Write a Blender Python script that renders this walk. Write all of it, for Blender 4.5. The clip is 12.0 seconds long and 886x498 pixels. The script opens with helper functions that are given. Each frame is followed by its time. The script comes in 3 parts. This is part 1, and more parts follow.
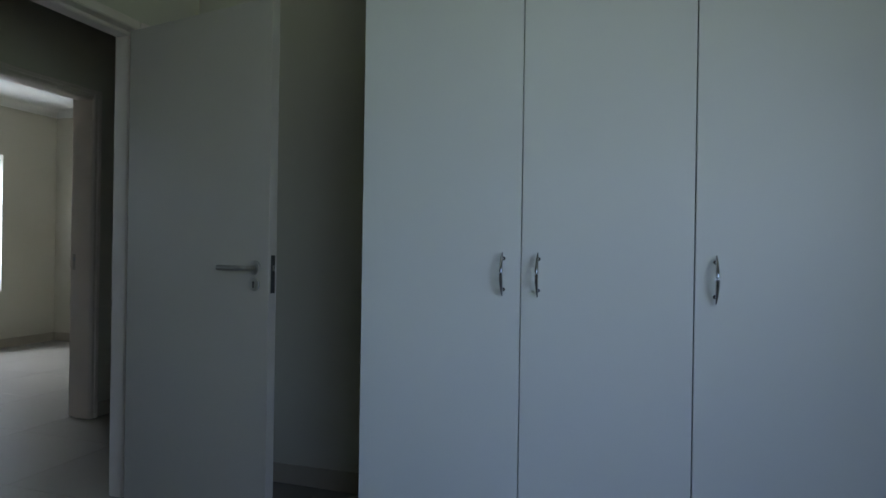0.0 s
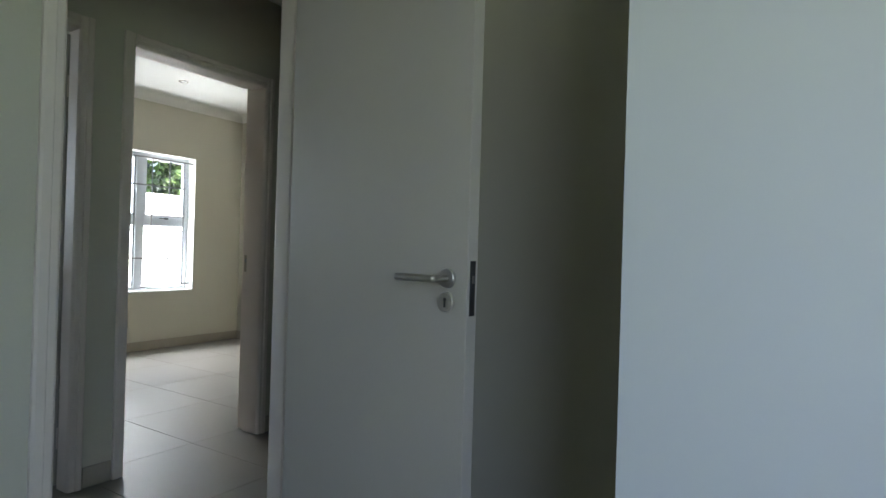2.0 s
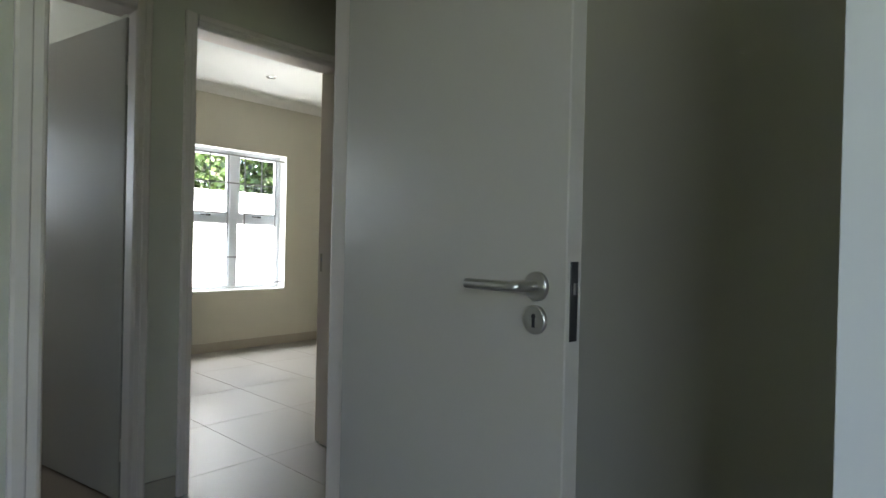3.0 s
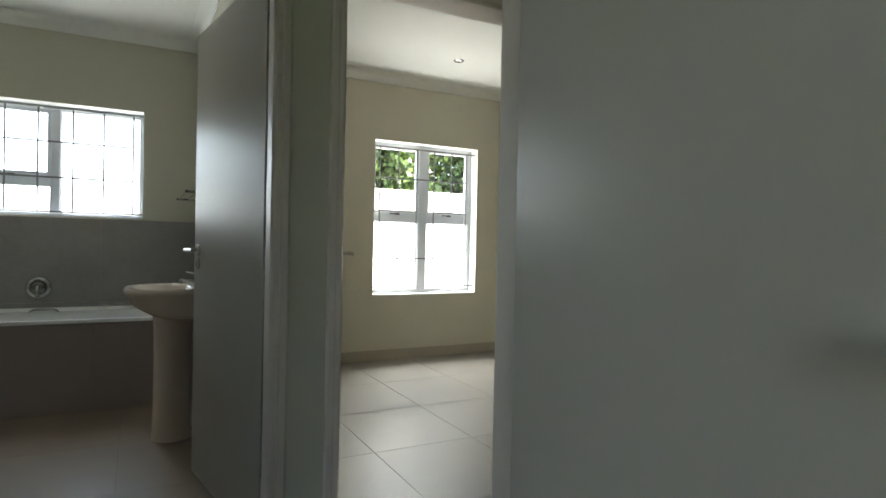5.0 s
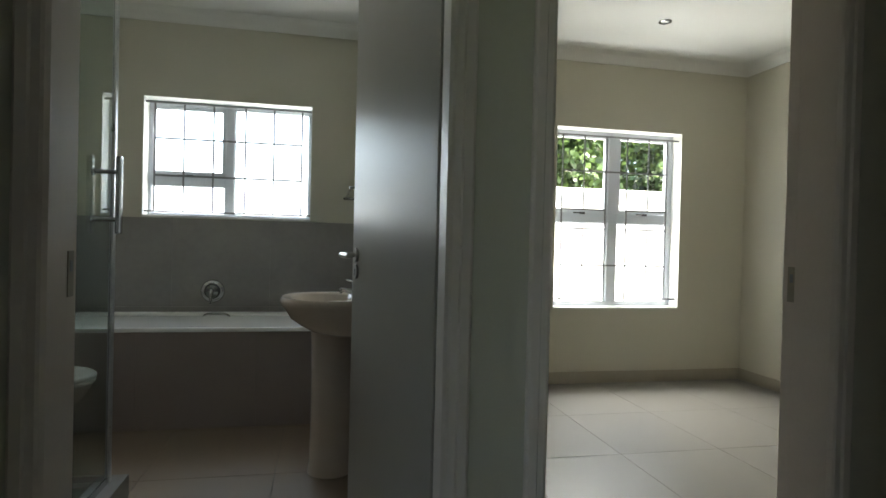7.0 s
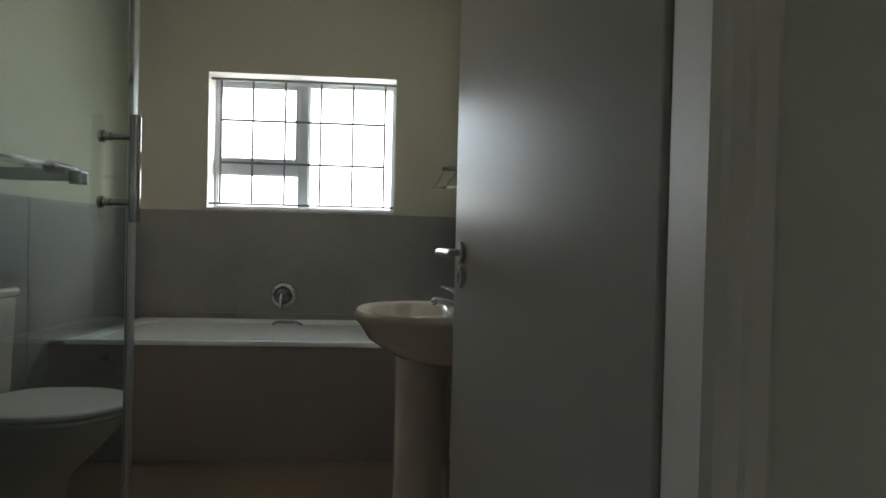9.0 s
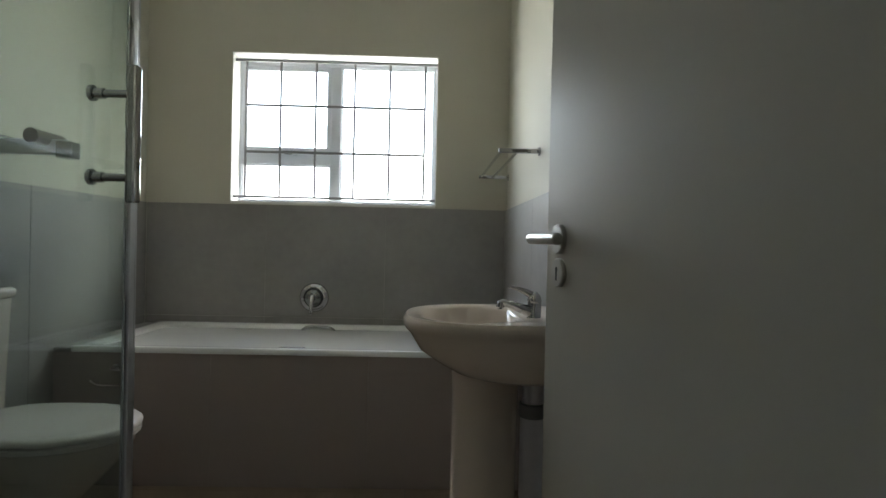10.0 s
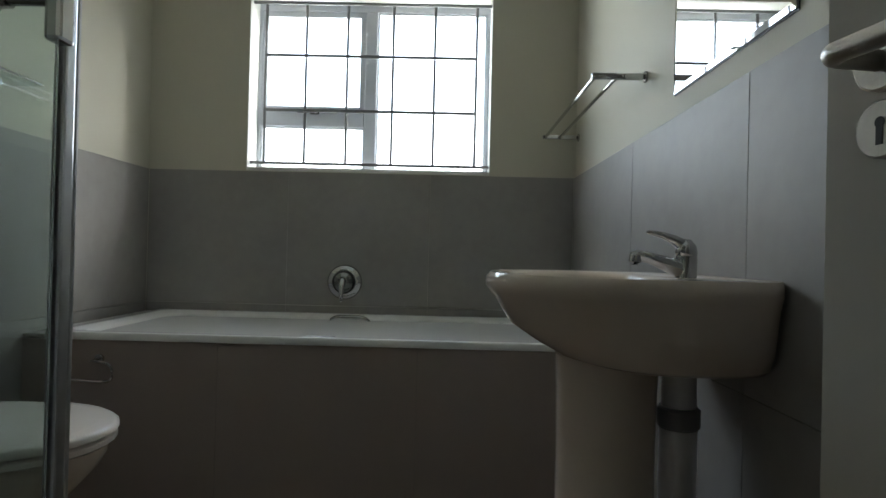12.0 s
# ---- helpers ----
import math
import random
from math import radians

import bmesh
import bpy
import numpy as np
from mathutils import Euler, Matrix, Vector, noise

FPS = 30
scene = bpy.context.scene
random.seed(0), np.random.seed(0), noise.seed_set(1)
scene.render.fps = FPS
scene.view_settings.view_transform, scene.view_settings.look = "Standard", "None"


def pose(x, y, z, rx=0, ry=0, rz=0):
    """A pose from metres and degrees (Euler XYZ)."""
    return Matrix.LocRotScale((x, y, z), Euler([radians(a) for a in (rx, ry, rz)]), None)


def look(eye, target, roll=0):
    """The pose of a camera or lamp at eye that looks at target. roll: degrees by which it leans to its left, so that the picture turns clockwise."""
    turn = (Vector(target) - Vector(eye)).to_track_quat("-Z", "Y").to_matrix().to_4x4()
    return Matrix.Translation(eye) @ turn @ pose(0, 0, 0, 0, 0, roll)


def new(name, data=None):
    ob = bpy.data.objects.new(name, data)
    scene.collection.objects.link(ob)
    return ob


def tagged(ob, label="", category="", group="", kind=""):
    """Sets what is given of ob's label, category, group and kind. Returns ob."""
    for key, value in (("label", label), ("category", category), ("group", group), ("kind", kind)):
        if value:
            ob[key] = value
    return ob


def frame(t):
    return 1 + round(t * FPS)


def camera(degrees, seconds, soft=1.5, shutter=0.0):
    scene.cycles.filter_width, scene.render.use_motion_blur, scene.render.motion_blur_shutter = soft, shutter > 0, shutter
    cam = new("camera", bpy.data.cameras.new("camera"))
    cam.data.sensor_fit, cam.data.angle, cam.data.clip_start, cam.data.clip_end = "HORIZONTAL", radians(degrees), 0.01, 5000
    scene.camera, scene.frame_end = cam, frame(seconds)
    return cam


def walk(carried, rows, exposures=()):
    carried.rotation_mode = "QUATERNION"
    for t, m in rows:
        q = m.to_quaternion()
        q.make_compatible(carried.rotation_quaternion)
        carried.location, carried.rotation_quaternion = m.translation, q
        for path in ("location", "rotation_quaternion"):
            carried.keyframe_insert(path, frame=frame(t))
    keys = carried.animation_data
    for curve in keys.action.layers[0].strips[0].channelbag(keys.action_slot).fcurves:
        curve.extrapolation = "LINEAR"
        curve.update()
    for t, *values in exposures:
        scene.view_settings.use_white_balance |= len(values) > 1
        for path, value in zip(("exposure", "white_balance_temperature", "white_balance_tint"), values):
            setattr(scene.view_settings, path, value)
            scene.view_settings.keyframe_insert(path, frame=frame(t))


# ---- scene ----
cam = camera(75.0, 12.0)
EXPOSURES = ((0, 2.6, 5950, 12), (0.6, 3.05, 6000, 12), (1.5, 3.35, 6250, 12), (2.7, 3.5, 6600, 12), (4.3, 3.45, 6950, 9), (5.5, 3.1, 7050, 9), (7.0, 3.05, 6950, 9), (8.8, 2.9, 7250, 11), (9.5, 3.08, 7220, 11), (10.3, 3.38, 7150, 11), (11.0, 3.12, 7000, 10), (12.0, 3.0, 6900, 9))
PATH = [
    (0, (0.745, 0.18, 1.121), (2.656, 0.77, 1.121), 0.9),
    (0.5, (0.868, 0.299, 1.116), (2.722, 1.047, 1.113), 1.0),
    (1, (0.993, 0.458, 1.116), (2.789, 1.339, 1.116), 1.2),
    (1.5, (1.12, 0.582, 1.113), (2.858, 1.571, 1.11), 1.2),
    (2, (1.314, 0.679, 1.112), (2.999, 1.757, 1.118), 1.7),
    (2.5, (1.512, 0.79, 1.112), (3.105, 2.0, 1.11), 1.5),
    (4.5, (2.095, 1.269, 1.102), (3.166, 2.959, 1.078), 1.3),
    (5, (2.183, 1.452, 1.098), (3.12, 3.219, 1.077), 1.2),
    (5.5, (2.232, 1.614, 1.108), (3.073, 3.428, 1.082), 1.3),
    (6, (2.302, 1.799, 1.102), (2.981, 3.68, 1.079), 1.3),
    (6.5, (2.319, 1.983, 1.099), (2.828, 3.917, 1.076), 1.3),
    (7, (2.304, 2.162, 1.094), (2.716, 4.119, 1.073), 1.4),
    (9, (2.293, 2.892, 1.068), (2.424, 4.888, 1.042), 1.4),
    (9.5, (2.242, 3.062, 1.044), (2.321, 5.061, 1.023), 1.5),
    (10, (2.194, 3.258, 1.029), (2.24, 5.257, 1.011), 1.3),
    (10.5, (2.118, 3.431, 1.015), (2.141, 5.431, 1.002), 1.4),
    (11, (2.067, 3.576, 0.975), (2.079, 5.576, 0.969), 1.3),
    (11.5, (2.052, 3.696, 0.91), (2.052, 5.696, 0.916), 1.2),
    (12, (2.047, 3.788, 0.861), (2.023, 5.788, 0.877), 1.4),
]
walk(cam, [(r[0], look(r[1], r[2], r[3])) for r in PATH], EXPOSURES)

# ================= light and exposure =================
world = bpy.data.worlds.new("sky_world")
world.use_nodes = True
scene.world = world
wn = world.node_tree.nodes
sky = wn.new("ShaderNodeTexSky")
sky.sky_type = "NISHITA"
sky.sun_disc = False
sky.sun_elevation = radians(57.5)
sky.sun_rotation = radians(121)
wn["Background"].inputs["Strength"].default_value = 0.15
world.node_tree.links.new(sky.outputs["Color"], wn["Background"].inputs["Color"])


def lamp(name, kind, m, energy, color, label, **kw):
    data = bpy.data.lights.new(name, kind)
    data.energy, data.color = energy, color
    for k, v in kw.items():
        if k == "size": data.size = v
        if k == "size_y": data.size_y = v
        if k == "angle": data.angle = v
        if k == "spread": data.spread = v
    if "size_y" in kw:
        data.shape = "RECTANGLE"
    ob = new(name, data)
    ob.matrix_world = m
    return tagged(ob, label, "light", kind="structure")


# high sun from behind the house: it lights the garden walls, not the rooms
lamp("sun", "SUN", look((9.0, -4.0, 16.5), (0, 1.4, 0)), 5.0, (1.0, 0.95, 0.88), "high warm midday sun", angle=radians(0.5))
# daylight standing in the bedroom window (behind the walker) and behind the obscured bathroom panes
lamp("bedroom_sky_light", "AREA", look((0.4, -0.93, 1.55), (2.5, 0.24, 0.28)), 0.62, (0.49, 0.64, 1.0),
     "blue skylight falling through the bedroom window", size=1.5, size_y=1.0, spread=radians(92))
lamp("bedroom_garden_light", "AREA", look((0.4, -0.93, 1.30), (2.5, 0.24, 2.28)), 0.38, (0.95, 1.0, 0.78),
     "greenish daylight thrown up by the sunlit lawn", size=1.5, size_y=0.8, spread=radians(92))
lamp("bathroom_window_light", "AREA", look((1.66, 6.625, 1.62), (1.66, 5.0, 1.72)), 1.45, (0.75, 0.885, 1.0),
     "white daylight behind obscured glass", size=1.05, size_y=0.78, spread=radians(148))
lamp("far_window_light", "AREA", look((4.65, 7.9, 3.0), (4.65, 5.7, 1.35)), 34.0, (0.92, 0.97, 1.0),
     "bright open sky above the far bedroom window", size=1.8, size_y=1.1)
# fill lamp added below the sill, out of view, to brighten the far ceiling
lamp("paving_fill_light", "AREA", look((4.65, 6.95, 0.30), (4.65, 6.2, 1.25)), 6.5, (0.88, 0.97, 1.0),
     "added fill lamp for light off the paving under the far window", size=1.3, size_y=0.40)


# ================= materials =================
def mat(name, color, rough=0.5, metal=0.0, var=0.08, scale=3.0, fine=60.0, bump=0.02, spec=0.5, rvar=0.06, coat=0.0, island=0.0):
    """A surface with large stains, fine grain, uneven gloss and a fine relief."""
    m = bpy.data.materials.new(name)
    m.use_nodes = True
    n, l = m.node_tree.nodes, m.node_tree.links
    b = n["Principled BSDF"]
    b.inputs["Metallic"].default_value = metal
    b.inputs["Specular IOR Level"].default_value = spec
    b.inputs["Coat Weight"].default_value = coat
    tc = n.new("ShaderNodeTexCoord")
    geo = n.new("ShaderNodeNewGeometry")
    big, small = n.new("ShaderNodeTexNoise"), n.new("ShaderNodeTexNoise")
    for t, s, d in ((big, scale, 4.0), (small, fine, 3.0)):
        t.inputs["Scale"].default_value = s
        t.inputs["Detail"].default_value = d
        l.new(geo.outputs["Position"], t.inputs["Vector"])
    mixn = n.new("ShaderNodeMath"); mixn.operation = "MULTIPLY_ADD"
    l.new(small.outputs["Fac"], mixn.inputs[0]); mixn.inputs[1].default_value = 0.35
    l.new(big.outputs["Fac"], mixn.inputs[2])
    src = mixn.outputs[0]
    ramp = n.new("ShaderNodeValToRGB")
    lo = [max(0, c * (1 - var)) for c in color]; hi = [min(1, c * (1 + var)) for c in color]
    ramp.color_ramp.elements[0].position, ramp.color_ramp.elements[1].position = 0.3, 0.95
    ramp.color_ramp.elements[0].color, ramp.color_ramp.elements[1].color = (*lo, 1), (*hi, 1)
    l.new(src, ramp.inputs["Fac"])
    tone = ramp.outputs["Color"]
    if island:
        inf, hs, mr = n.new("ShaderNodeObjectInfo"), n.new("ShaderNodeHueSaturation"), n.new("ShaderNodeMapRange")
        mr.inputs["To Min"].default_value, mr.inputs["To Max"].default_value = 1 - island, 1 + island
        l.new(inf.outputs["Random"], mr.inputs["Value"])
        l.new(mr.outputs["Result"], hs.inputs["Value"])
        l.new(tone, hs.inputs["Color"])
        tone = hs.outputs["Color"]
    l.new(tone, b.inputs["Base Color"])
    rr = n.new("ShaderNodeMapRange")
    rr.inputs["To Min"].default_value, rr.inputs["To Max"].default_value = max(0.02, rough - rvar), min(1, rough + rvar)
    l.new(big.outputs["Fac"], rr.inputs["Value"])
    l.new(rr.outputs["Result"], b.inputs["Roughness"])
    if bump:
        bp = n.new("ShaderNodeBump")
        bp.inputs["Strength"].default_value, bp.inputs["Distance"].default_value = bump * 5, 0.004
        l.new(small.outputs["Fac"], bp.inputs["Height"])
        l.new(bp.outputs["Normal"], b.inputs["Normal"])
    return m


def glass_mat(name, color, rough=0.0, ior=1.45):
    m = bpy.data.materials.new(name)
    m.use_nodes = True
    b = m.node_tree.nodes["Principled BSDF"]
    b.inputs["Base Color"].default_value = (*color, 1)
    b.inputs["Roughness"].default_value = rough
    b.inputs["Transmission Weight"].default_value = 1.0
    b.inputs["IOR"].default_value = ior
    return m


M_WALL = mat("beige_wall_paint", (0.59, 0.56, 0.465), 0.68, spec=0.3, var=0.04, scale=1.3, fine=140, bump=0.02)
M_CEIL = mat("white_ceiling_paint", (0.80, 0.79, 0.75), 0.8, var=0.03, scale=1.0, bump=0.01)
M_CORN = mat("cornice_paint", (0.80, 0.79, 0.75), 0.7, var=0.03, scale=2.0, bump=0.01)
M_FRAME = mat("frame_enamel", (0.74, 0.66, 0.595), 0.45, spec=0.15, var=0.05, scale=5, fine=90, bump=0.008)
# leaf darker than the frames, with warm bounced light tinted into its colour
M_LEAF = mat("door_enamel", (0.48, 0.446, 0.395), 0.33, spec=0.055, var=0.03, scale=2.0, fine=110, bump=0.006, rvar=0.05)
M_WARD = mat("white_melamine", (0.78, 0.79, 0.78), 0.42, var=0.02, scale=1.2, fine=180, bump=0.006)
M_WDARK = mat("wardrobe_gap_shade", (0.10, 0.10, 0.10), 0.8, var=0.1)
M_STEEL = mat("brushed_steel", (0.46, 0.44, 0.41), 0.37, metal=1.0, var=0.08, scale=20, fine=300, bump=0.01)
M_CHROME = mat("chrome", (0.50, 0.50, 0.51), 0.07, metal=1.0, var=0.03, scale=30, bump=0.0, rvar=0.03)
# chrome with a dark reflection put into its colour, for the mixer hub
M_HUB = mat("chrome_dark_reflection", (0.24, 0.25, 0.25), 0.08, metal=1.0, var=0.03, scale=30, bump=0.0, rvar=0.03)
M_DARK = mat("dark_keyhole", (0.02, 0.02, 0.02), 0.6, var=0.1)
M_TILE = mat("floor_tile", (0.248, 0.23, 0.20), 0.42, spec=0.35, var=0.02, scale=2.5, fine=30, bump=0.0, rvar=0.0, island=0.02)
M_BTILE = mat("brown_floor_tile", (0.28, 0.212, 0.155), 0.36, spec=0.35, var=0.02, scale=2.5, fine=30, bump=0.0, rvar=0.0, island=0.02)
M_GROUT = mat("floor_grout", (0.19, 0.173, 0.15), 0.9, var=0.2, scale=8, bump=0.05)
M_SKIRT = mat("skirting_tile", (0.40, 0.35, 0.28), 0.35, var=0.08, scale=3, bump=0.008)
M_WTILE = mat("grey_wall_tile", (0.325, 0.308, 0.292), 0.50, spec=0.2, var=0.15, scale=2.6, fine=24, bump=0.0, rvar=0.04, island=0.025)
M_WGROUT = mat("wall_grout", (0.20, 0.195, 0.185), 0.9, var=0.1)
M_PORC = mat("bath_enamel", (0.80, 0.80, 0.78), 0.16, var=0.02, scale=3, bump=0.0, rvar=0.04)
M_BASIN = mat("ivory_porcelain", (0.74, 0.63, 0.545), 0.12, var=0.03, scale=3, bump=0.0, rvar=0.04)
M_SEAT = mat("toilet_seat_plastic", (0.82, 0.735, 0.68), 0.25, var=0.02, scale=3, bump=0.0)
M_ALU = mat("white_aluminium", (0.62, 0.65, 0.69), 0.35, var=0.03, scale=4, bump=0.0)
M_SHALU = mat("satin_aluminium", (0.55, 0.56, 0.57), 0.3, metal=0.9, var=0.05, scale=20, bump=0.0)
M_BAR = mat("painted_steel_bar", (0.22, 0.225, 0.23), 0.4, var=0.06, scale=20, bump=0.01)
M_NUT = mat("grey_rubber_nut", (0.24, 0.24, 0.25), 0.5, var=0.1)
M_LOCK = mat("dull_steel", (0.30, 0.31, 0.33), 0.4, metal=0.8, var=0.1, scale=30, bump=0.01)
M_HANDLE = mat("black_handle", (0.03, 0.03, 0.03), 0.4, var=0.1)
# the grey wall tile again, with warm floor bounce put into the colour
M_PTILE = mat("warm_bounce_panel_tile", (0.355, 0.298, 0.272), 0.45, spec=0.25, var=0.04, scale=1.4, fine=30, bump=0.0, rvar=0.03, island=0.025)
M_PLASTIC = mat("white_pvc", (0.80, 0.78, 0.82), 0.4, var=0.04)
M_GLASS = glass_mat("clear_pane", (1, 1, 1))
M_SHGLASS = glass_mat("shower_glass", (0.77, 0.84, 0.82), 0.0)
M_OBSC = glass_mat("obscured_pane", (0.95, 0.97, 0.98), 0.45)
M_MIRROR = mat("silvered_mirror", (0.90, 0.91, 0.90), 0.02, metal=1.0, var=0.0, bump=0.0, rvar=0.0)
M_EXT = mat("white_render", (0.82, 0.81, 0.78), 0.85, var=0.06, scale=1.0, fine=70, bump=0.05)
M_GRASS = mat("lawn", (0.09, 0.15, 0.045), 0.9, var=0.4, scale=1.2, fine=40, bump=0.1)
M_PAVE = mat("pale_paving", (0.76, 0.75, 0.71), 0.85, var=0.12, scale=1.5, fine=40, bump=0.05)
M_BARK = mat("bark", (0.16, 0.11, 0.07), 0.9, var=0.3, scale=9, fine=40, bump=0.15)
M_ROOF = mat("roof_sheet", (0.22, 0.21, 0.21), 0.6, var=0.1)


def leaf_material():
    # wide tone range: sunlit and shaded leaf clusters are put into the colour
    m = mat("foliage", (0.040, 0.066, 0.018), 0.45, var=0.85, scale=3.6, fine=14, bump=0.0)
    n, l = m.node_tree.nodes, m.node_tree.links
    ri = n.new("ShaderNodeNewGeometry")
    hsv = n.new("ShaderNodeHueSaturation")
    mr = n.new("ShaderNodeMapRange")
    mr.inputs["To Min"].default_value, mr.inputs["To Max"].default_value = 0.25, 2.4
    l.new(ri.outputs["Random Per Island"], mr.inputs["Value"])
    l.new(mr.outputs["Result"], hsv.inputs["Value"])
    b = n["Principled BSDF"]
    old = b.inputs["Base Color"].links[0].from_socket
    l.new(old, hsv.inputs["Color"])
    l.new(hsv.outputs["Color"], b.inputs["Base Color"])
    tr = n.new("ShaderNodeBsdfTranslucent")
    l.new(hsv.outputs["Color"], tr.inputs["Color"])
    mx = n.new("ShaderNodeMixShader")
    mx.inputs["Fac"].default_value = 0.4
    out = n["Material Output"]
    l.new(b.outputs["BSDF"], mx.inputs[1]); l.new(tr.outputs["BSDF"], mx.inputs[2])
    l.new(mx.outputs["Shader"], out.inputs["Surface"])
    return m


M_FOL = leaf_material()


# ================= mesh helpers =================
def thing(name, at, label, category, group="", kind="", rz=0):
    ob = new(name)
    ob.empty_display_size = 0.05
    ob.matrix_world = pose(*at, 0, 0, rz)
    return tagged(ob, label, category, group, kind)


def mesh_of(name, bm, material, smooth=False, sharp=40):
    bmesh.ops.recalc_face_normals(bm, faces=bm.faces)
    me = bpy.data.meshes.new(name)
    if smooth:
        lim = radians(sharp)
        for f in bm.faces: f.smooth = True
        for e in bm.edges:
            if len(e.link_faces) == 2 and e.calc_face_angle(0) > lim: e.smooth = False
    bm.to_mesh(me)
    bm.free()
    me.materials.append(material)
    return me


def part(name, bm, material, parent=None, label="", smooth=False, at=None, local=False, sharp=40):
    """Links bm as one mesh under parent. Its points are in the room's metres, or the parent's own with local."""
    ob = new(name, mesh_of(name, bm, material, smooth, sharp))
    if parent is not None:
        ob.parent = parent
        if not local:
            ob.matrix_local = parent.matrix_world.inverted() if parent.parent is None else (parent.parent.matrix_world @ parent.matrix_local).inverted()
    if at is not None:
        ob.matrix_local = at
    if label: ob["label"] = label
    return ob


def solid(name, bm, material, label, category, group="", kind="", smooth=False):
    return tagged(part(name, bm, material, smooth=smooth), label, category, group, kind)


def box(x0, x1, y0, y1, z0, z1, bevel=0.0, bm=None, seg=1):
    own = bmesh.new()
    bmesh.ops.create_cube(own, size=1)
    for v in own.verts:
        v.co = Vector((x0 + (v.co.x + .5) * (x1 - x0), y0 + (v.co.y + .5) * (y1 - y0), z0 + (v.co.z + .5) * (z1 - z0)))
    if bevel:
        bmesh.ops.bevel(own, geom=list(own.edges), offset=bevel, segments=seg, affect="EDGES", profile=0.6)
    if bm is None:
        return own
    me = bpy.data.meshes.new("tmp"); own.to_mesh(me); own.free(); bm.from_mesh(me); bpy.data.meshes.remove(me)
    return bm


def merge(*bms):
    out = bms[0]
    for b in bms[1:]:
        me = bpy.data.meshes.new("tmp"); b.to_mesh(me); b.free(); out.from_mesh(me); bpy.data.meshes.remove(me)
    return out


def loft(rings, cap0=True, cap1=True):
    bm = bmesh.new()
    vs = [[bm.verts.new(p) for p in r] for r in rings]
    k = len(rings[0])
    for a, b in zip(vs, vs[1:]):
        for i in range(k):
            bm.faces.new((a[i], a[(i + 1) % k], b[(i + 1) % k], b[i]))
    if cap0: bm.faces.new(vs[0][::-1])
    if cap1: bm.faces.new(vs[-1])
    return bm


def prism(poly, axis, a, b):
    """A polygon of (u, v) drawn out along an axis: x takes (y, z), y takes (x, z), z takes (x, y)."""
    def put(u, v, w):
        return {"x": (w, u, v), "y": (u, w, v), "z": (u, v, w)}[axis]
    return loft([[put(u, v, a) for u, v in poly], [put(u, v, b) for u, v in poly]])


def tube(points, r, n=10, close=False, radii=None):
    """A round bar along points."""
    pts = [Vector(p) for p in points]
    rings = []
    up = Vector((0, 0, 1))
    for i, p in enumerate(pts):
        d = (pts[min(i + 1, len(pts) - 1)] - pts[max(i - 1, 0)]).normalized()
        u = d.cross(up)
        if u.length < 0.05: u = d.cross(Vector((1, 0, 0)))
        u.normalize(); w = d.cross(u)
        rr = radii[i] if radii else r
        rings.append([p + rr * (math.cos(2 * math.pi * k / n) * u + math.sin(2 * math.pi * k / n) * w) for k in range(n)])
    return loft(rings)


def disc(center, axis, r, depth, n=28, bevel=0.002):
    """A round plate, standing out along axis."""
    a = Vector(axis).normalized(); c = Vector(center)
    return tube([c, c + a * (depth - bevel), c + a * depth], r, n, radii=[r, r, r - bevel])


def arc(p0, p1, p2, n=8):
    p0, p1, p2 = Vector(p0), Vector(p1), Vector(p2)
    return [(1 - t) ** 2 * p0 + 2 * t * (1 - t) * p1 + t * t * p2 for t in [i / n for i in range(n + 1)]]


# ================= plan (metres) =================
CEIL = 2.638
D1A, D1B = 2.225, 2.345          # wall between first bedroom and passage
D2A, D2B = 3.41, 3.585         # wall between passage and far rooms
WIN, WOUT = 6.435, 6.655       # outer wall with the windows
BL, BR = 0.647, 2.613          # bathroom plaster faces
EL, ER = 2.725, 5.80           # far bedroom
HEAD = 2.04                    # door heads
DOORS = {1: (2.000, 2.767), 2: (1.784, 2.574), 3: (2.825, 3.598)}
W1 = (1.10, 2.22, 1.235, 2.05)
W2 = (4.10, 5.20, 0.605, 2.042)
WB = (-0.45, 1.25, 0.85, 2.05)
SO = -0.95                      # first bedroom, window side
TOPT = 1.22


def wall_y(name, y0, y1, x0, x1, holes, label):
    """A wall along x with through openings (x0, x1, z0, z1)."""
    bm = bmesh.new()
    x = x0
    for a, b, c, d in sorted(holes):
        box(x, a, y0, y1, 0, CEIL, bm=bm)
        if c > 0: box(a, b, y0, y1, 0, c, bm=bm)
        box(a, b, y0, y1, d, CEIL, bm=bm)
        x = b
    box(x, x1, y0, y1, 0, CEIL, bm=bm)
    return solid(name, bm, M_WALL, label, "wall", kind="structure")


def wall_x(name, x0, x1, y0, y1, label):
    return solid(name, box(x0, x1, y0, y1, 0, CEIL), M_WALL, label, "wall", kind="structure")


f = 0.035
hole = lambda k: (DOORS[k][0] - f, DOORS[k][1] + f, 0, HEAD + f)
wall_bed = wall_y("wall_bedroom_door", D1A, D1B, -1.9, 5.92, [hole(1)], "smooth beige painted wall with a doorway")
wall_pass = wall_y("wall_passage", D2A, D2B, -1.9, 5.92, [hole(2), hole(3)], "smooth beige painted passage wall with two doorways")
wall_out = wall_y("wall_north", WIN, WOUT, 0.53, 5.92, [W1, W2], "beige painted outer wall with two window openings")
wall_south = wall_y("wall_south", SO - .22, SO, -2.02, 3.27, [WB], "beige painted outer wall with a bedroom window opening")
wall_bl = wall_x("wall_bathroom_west", BL - 0.117, BL, D2B, WIN, "beige painted bathroom wall, grey tiles to half height")
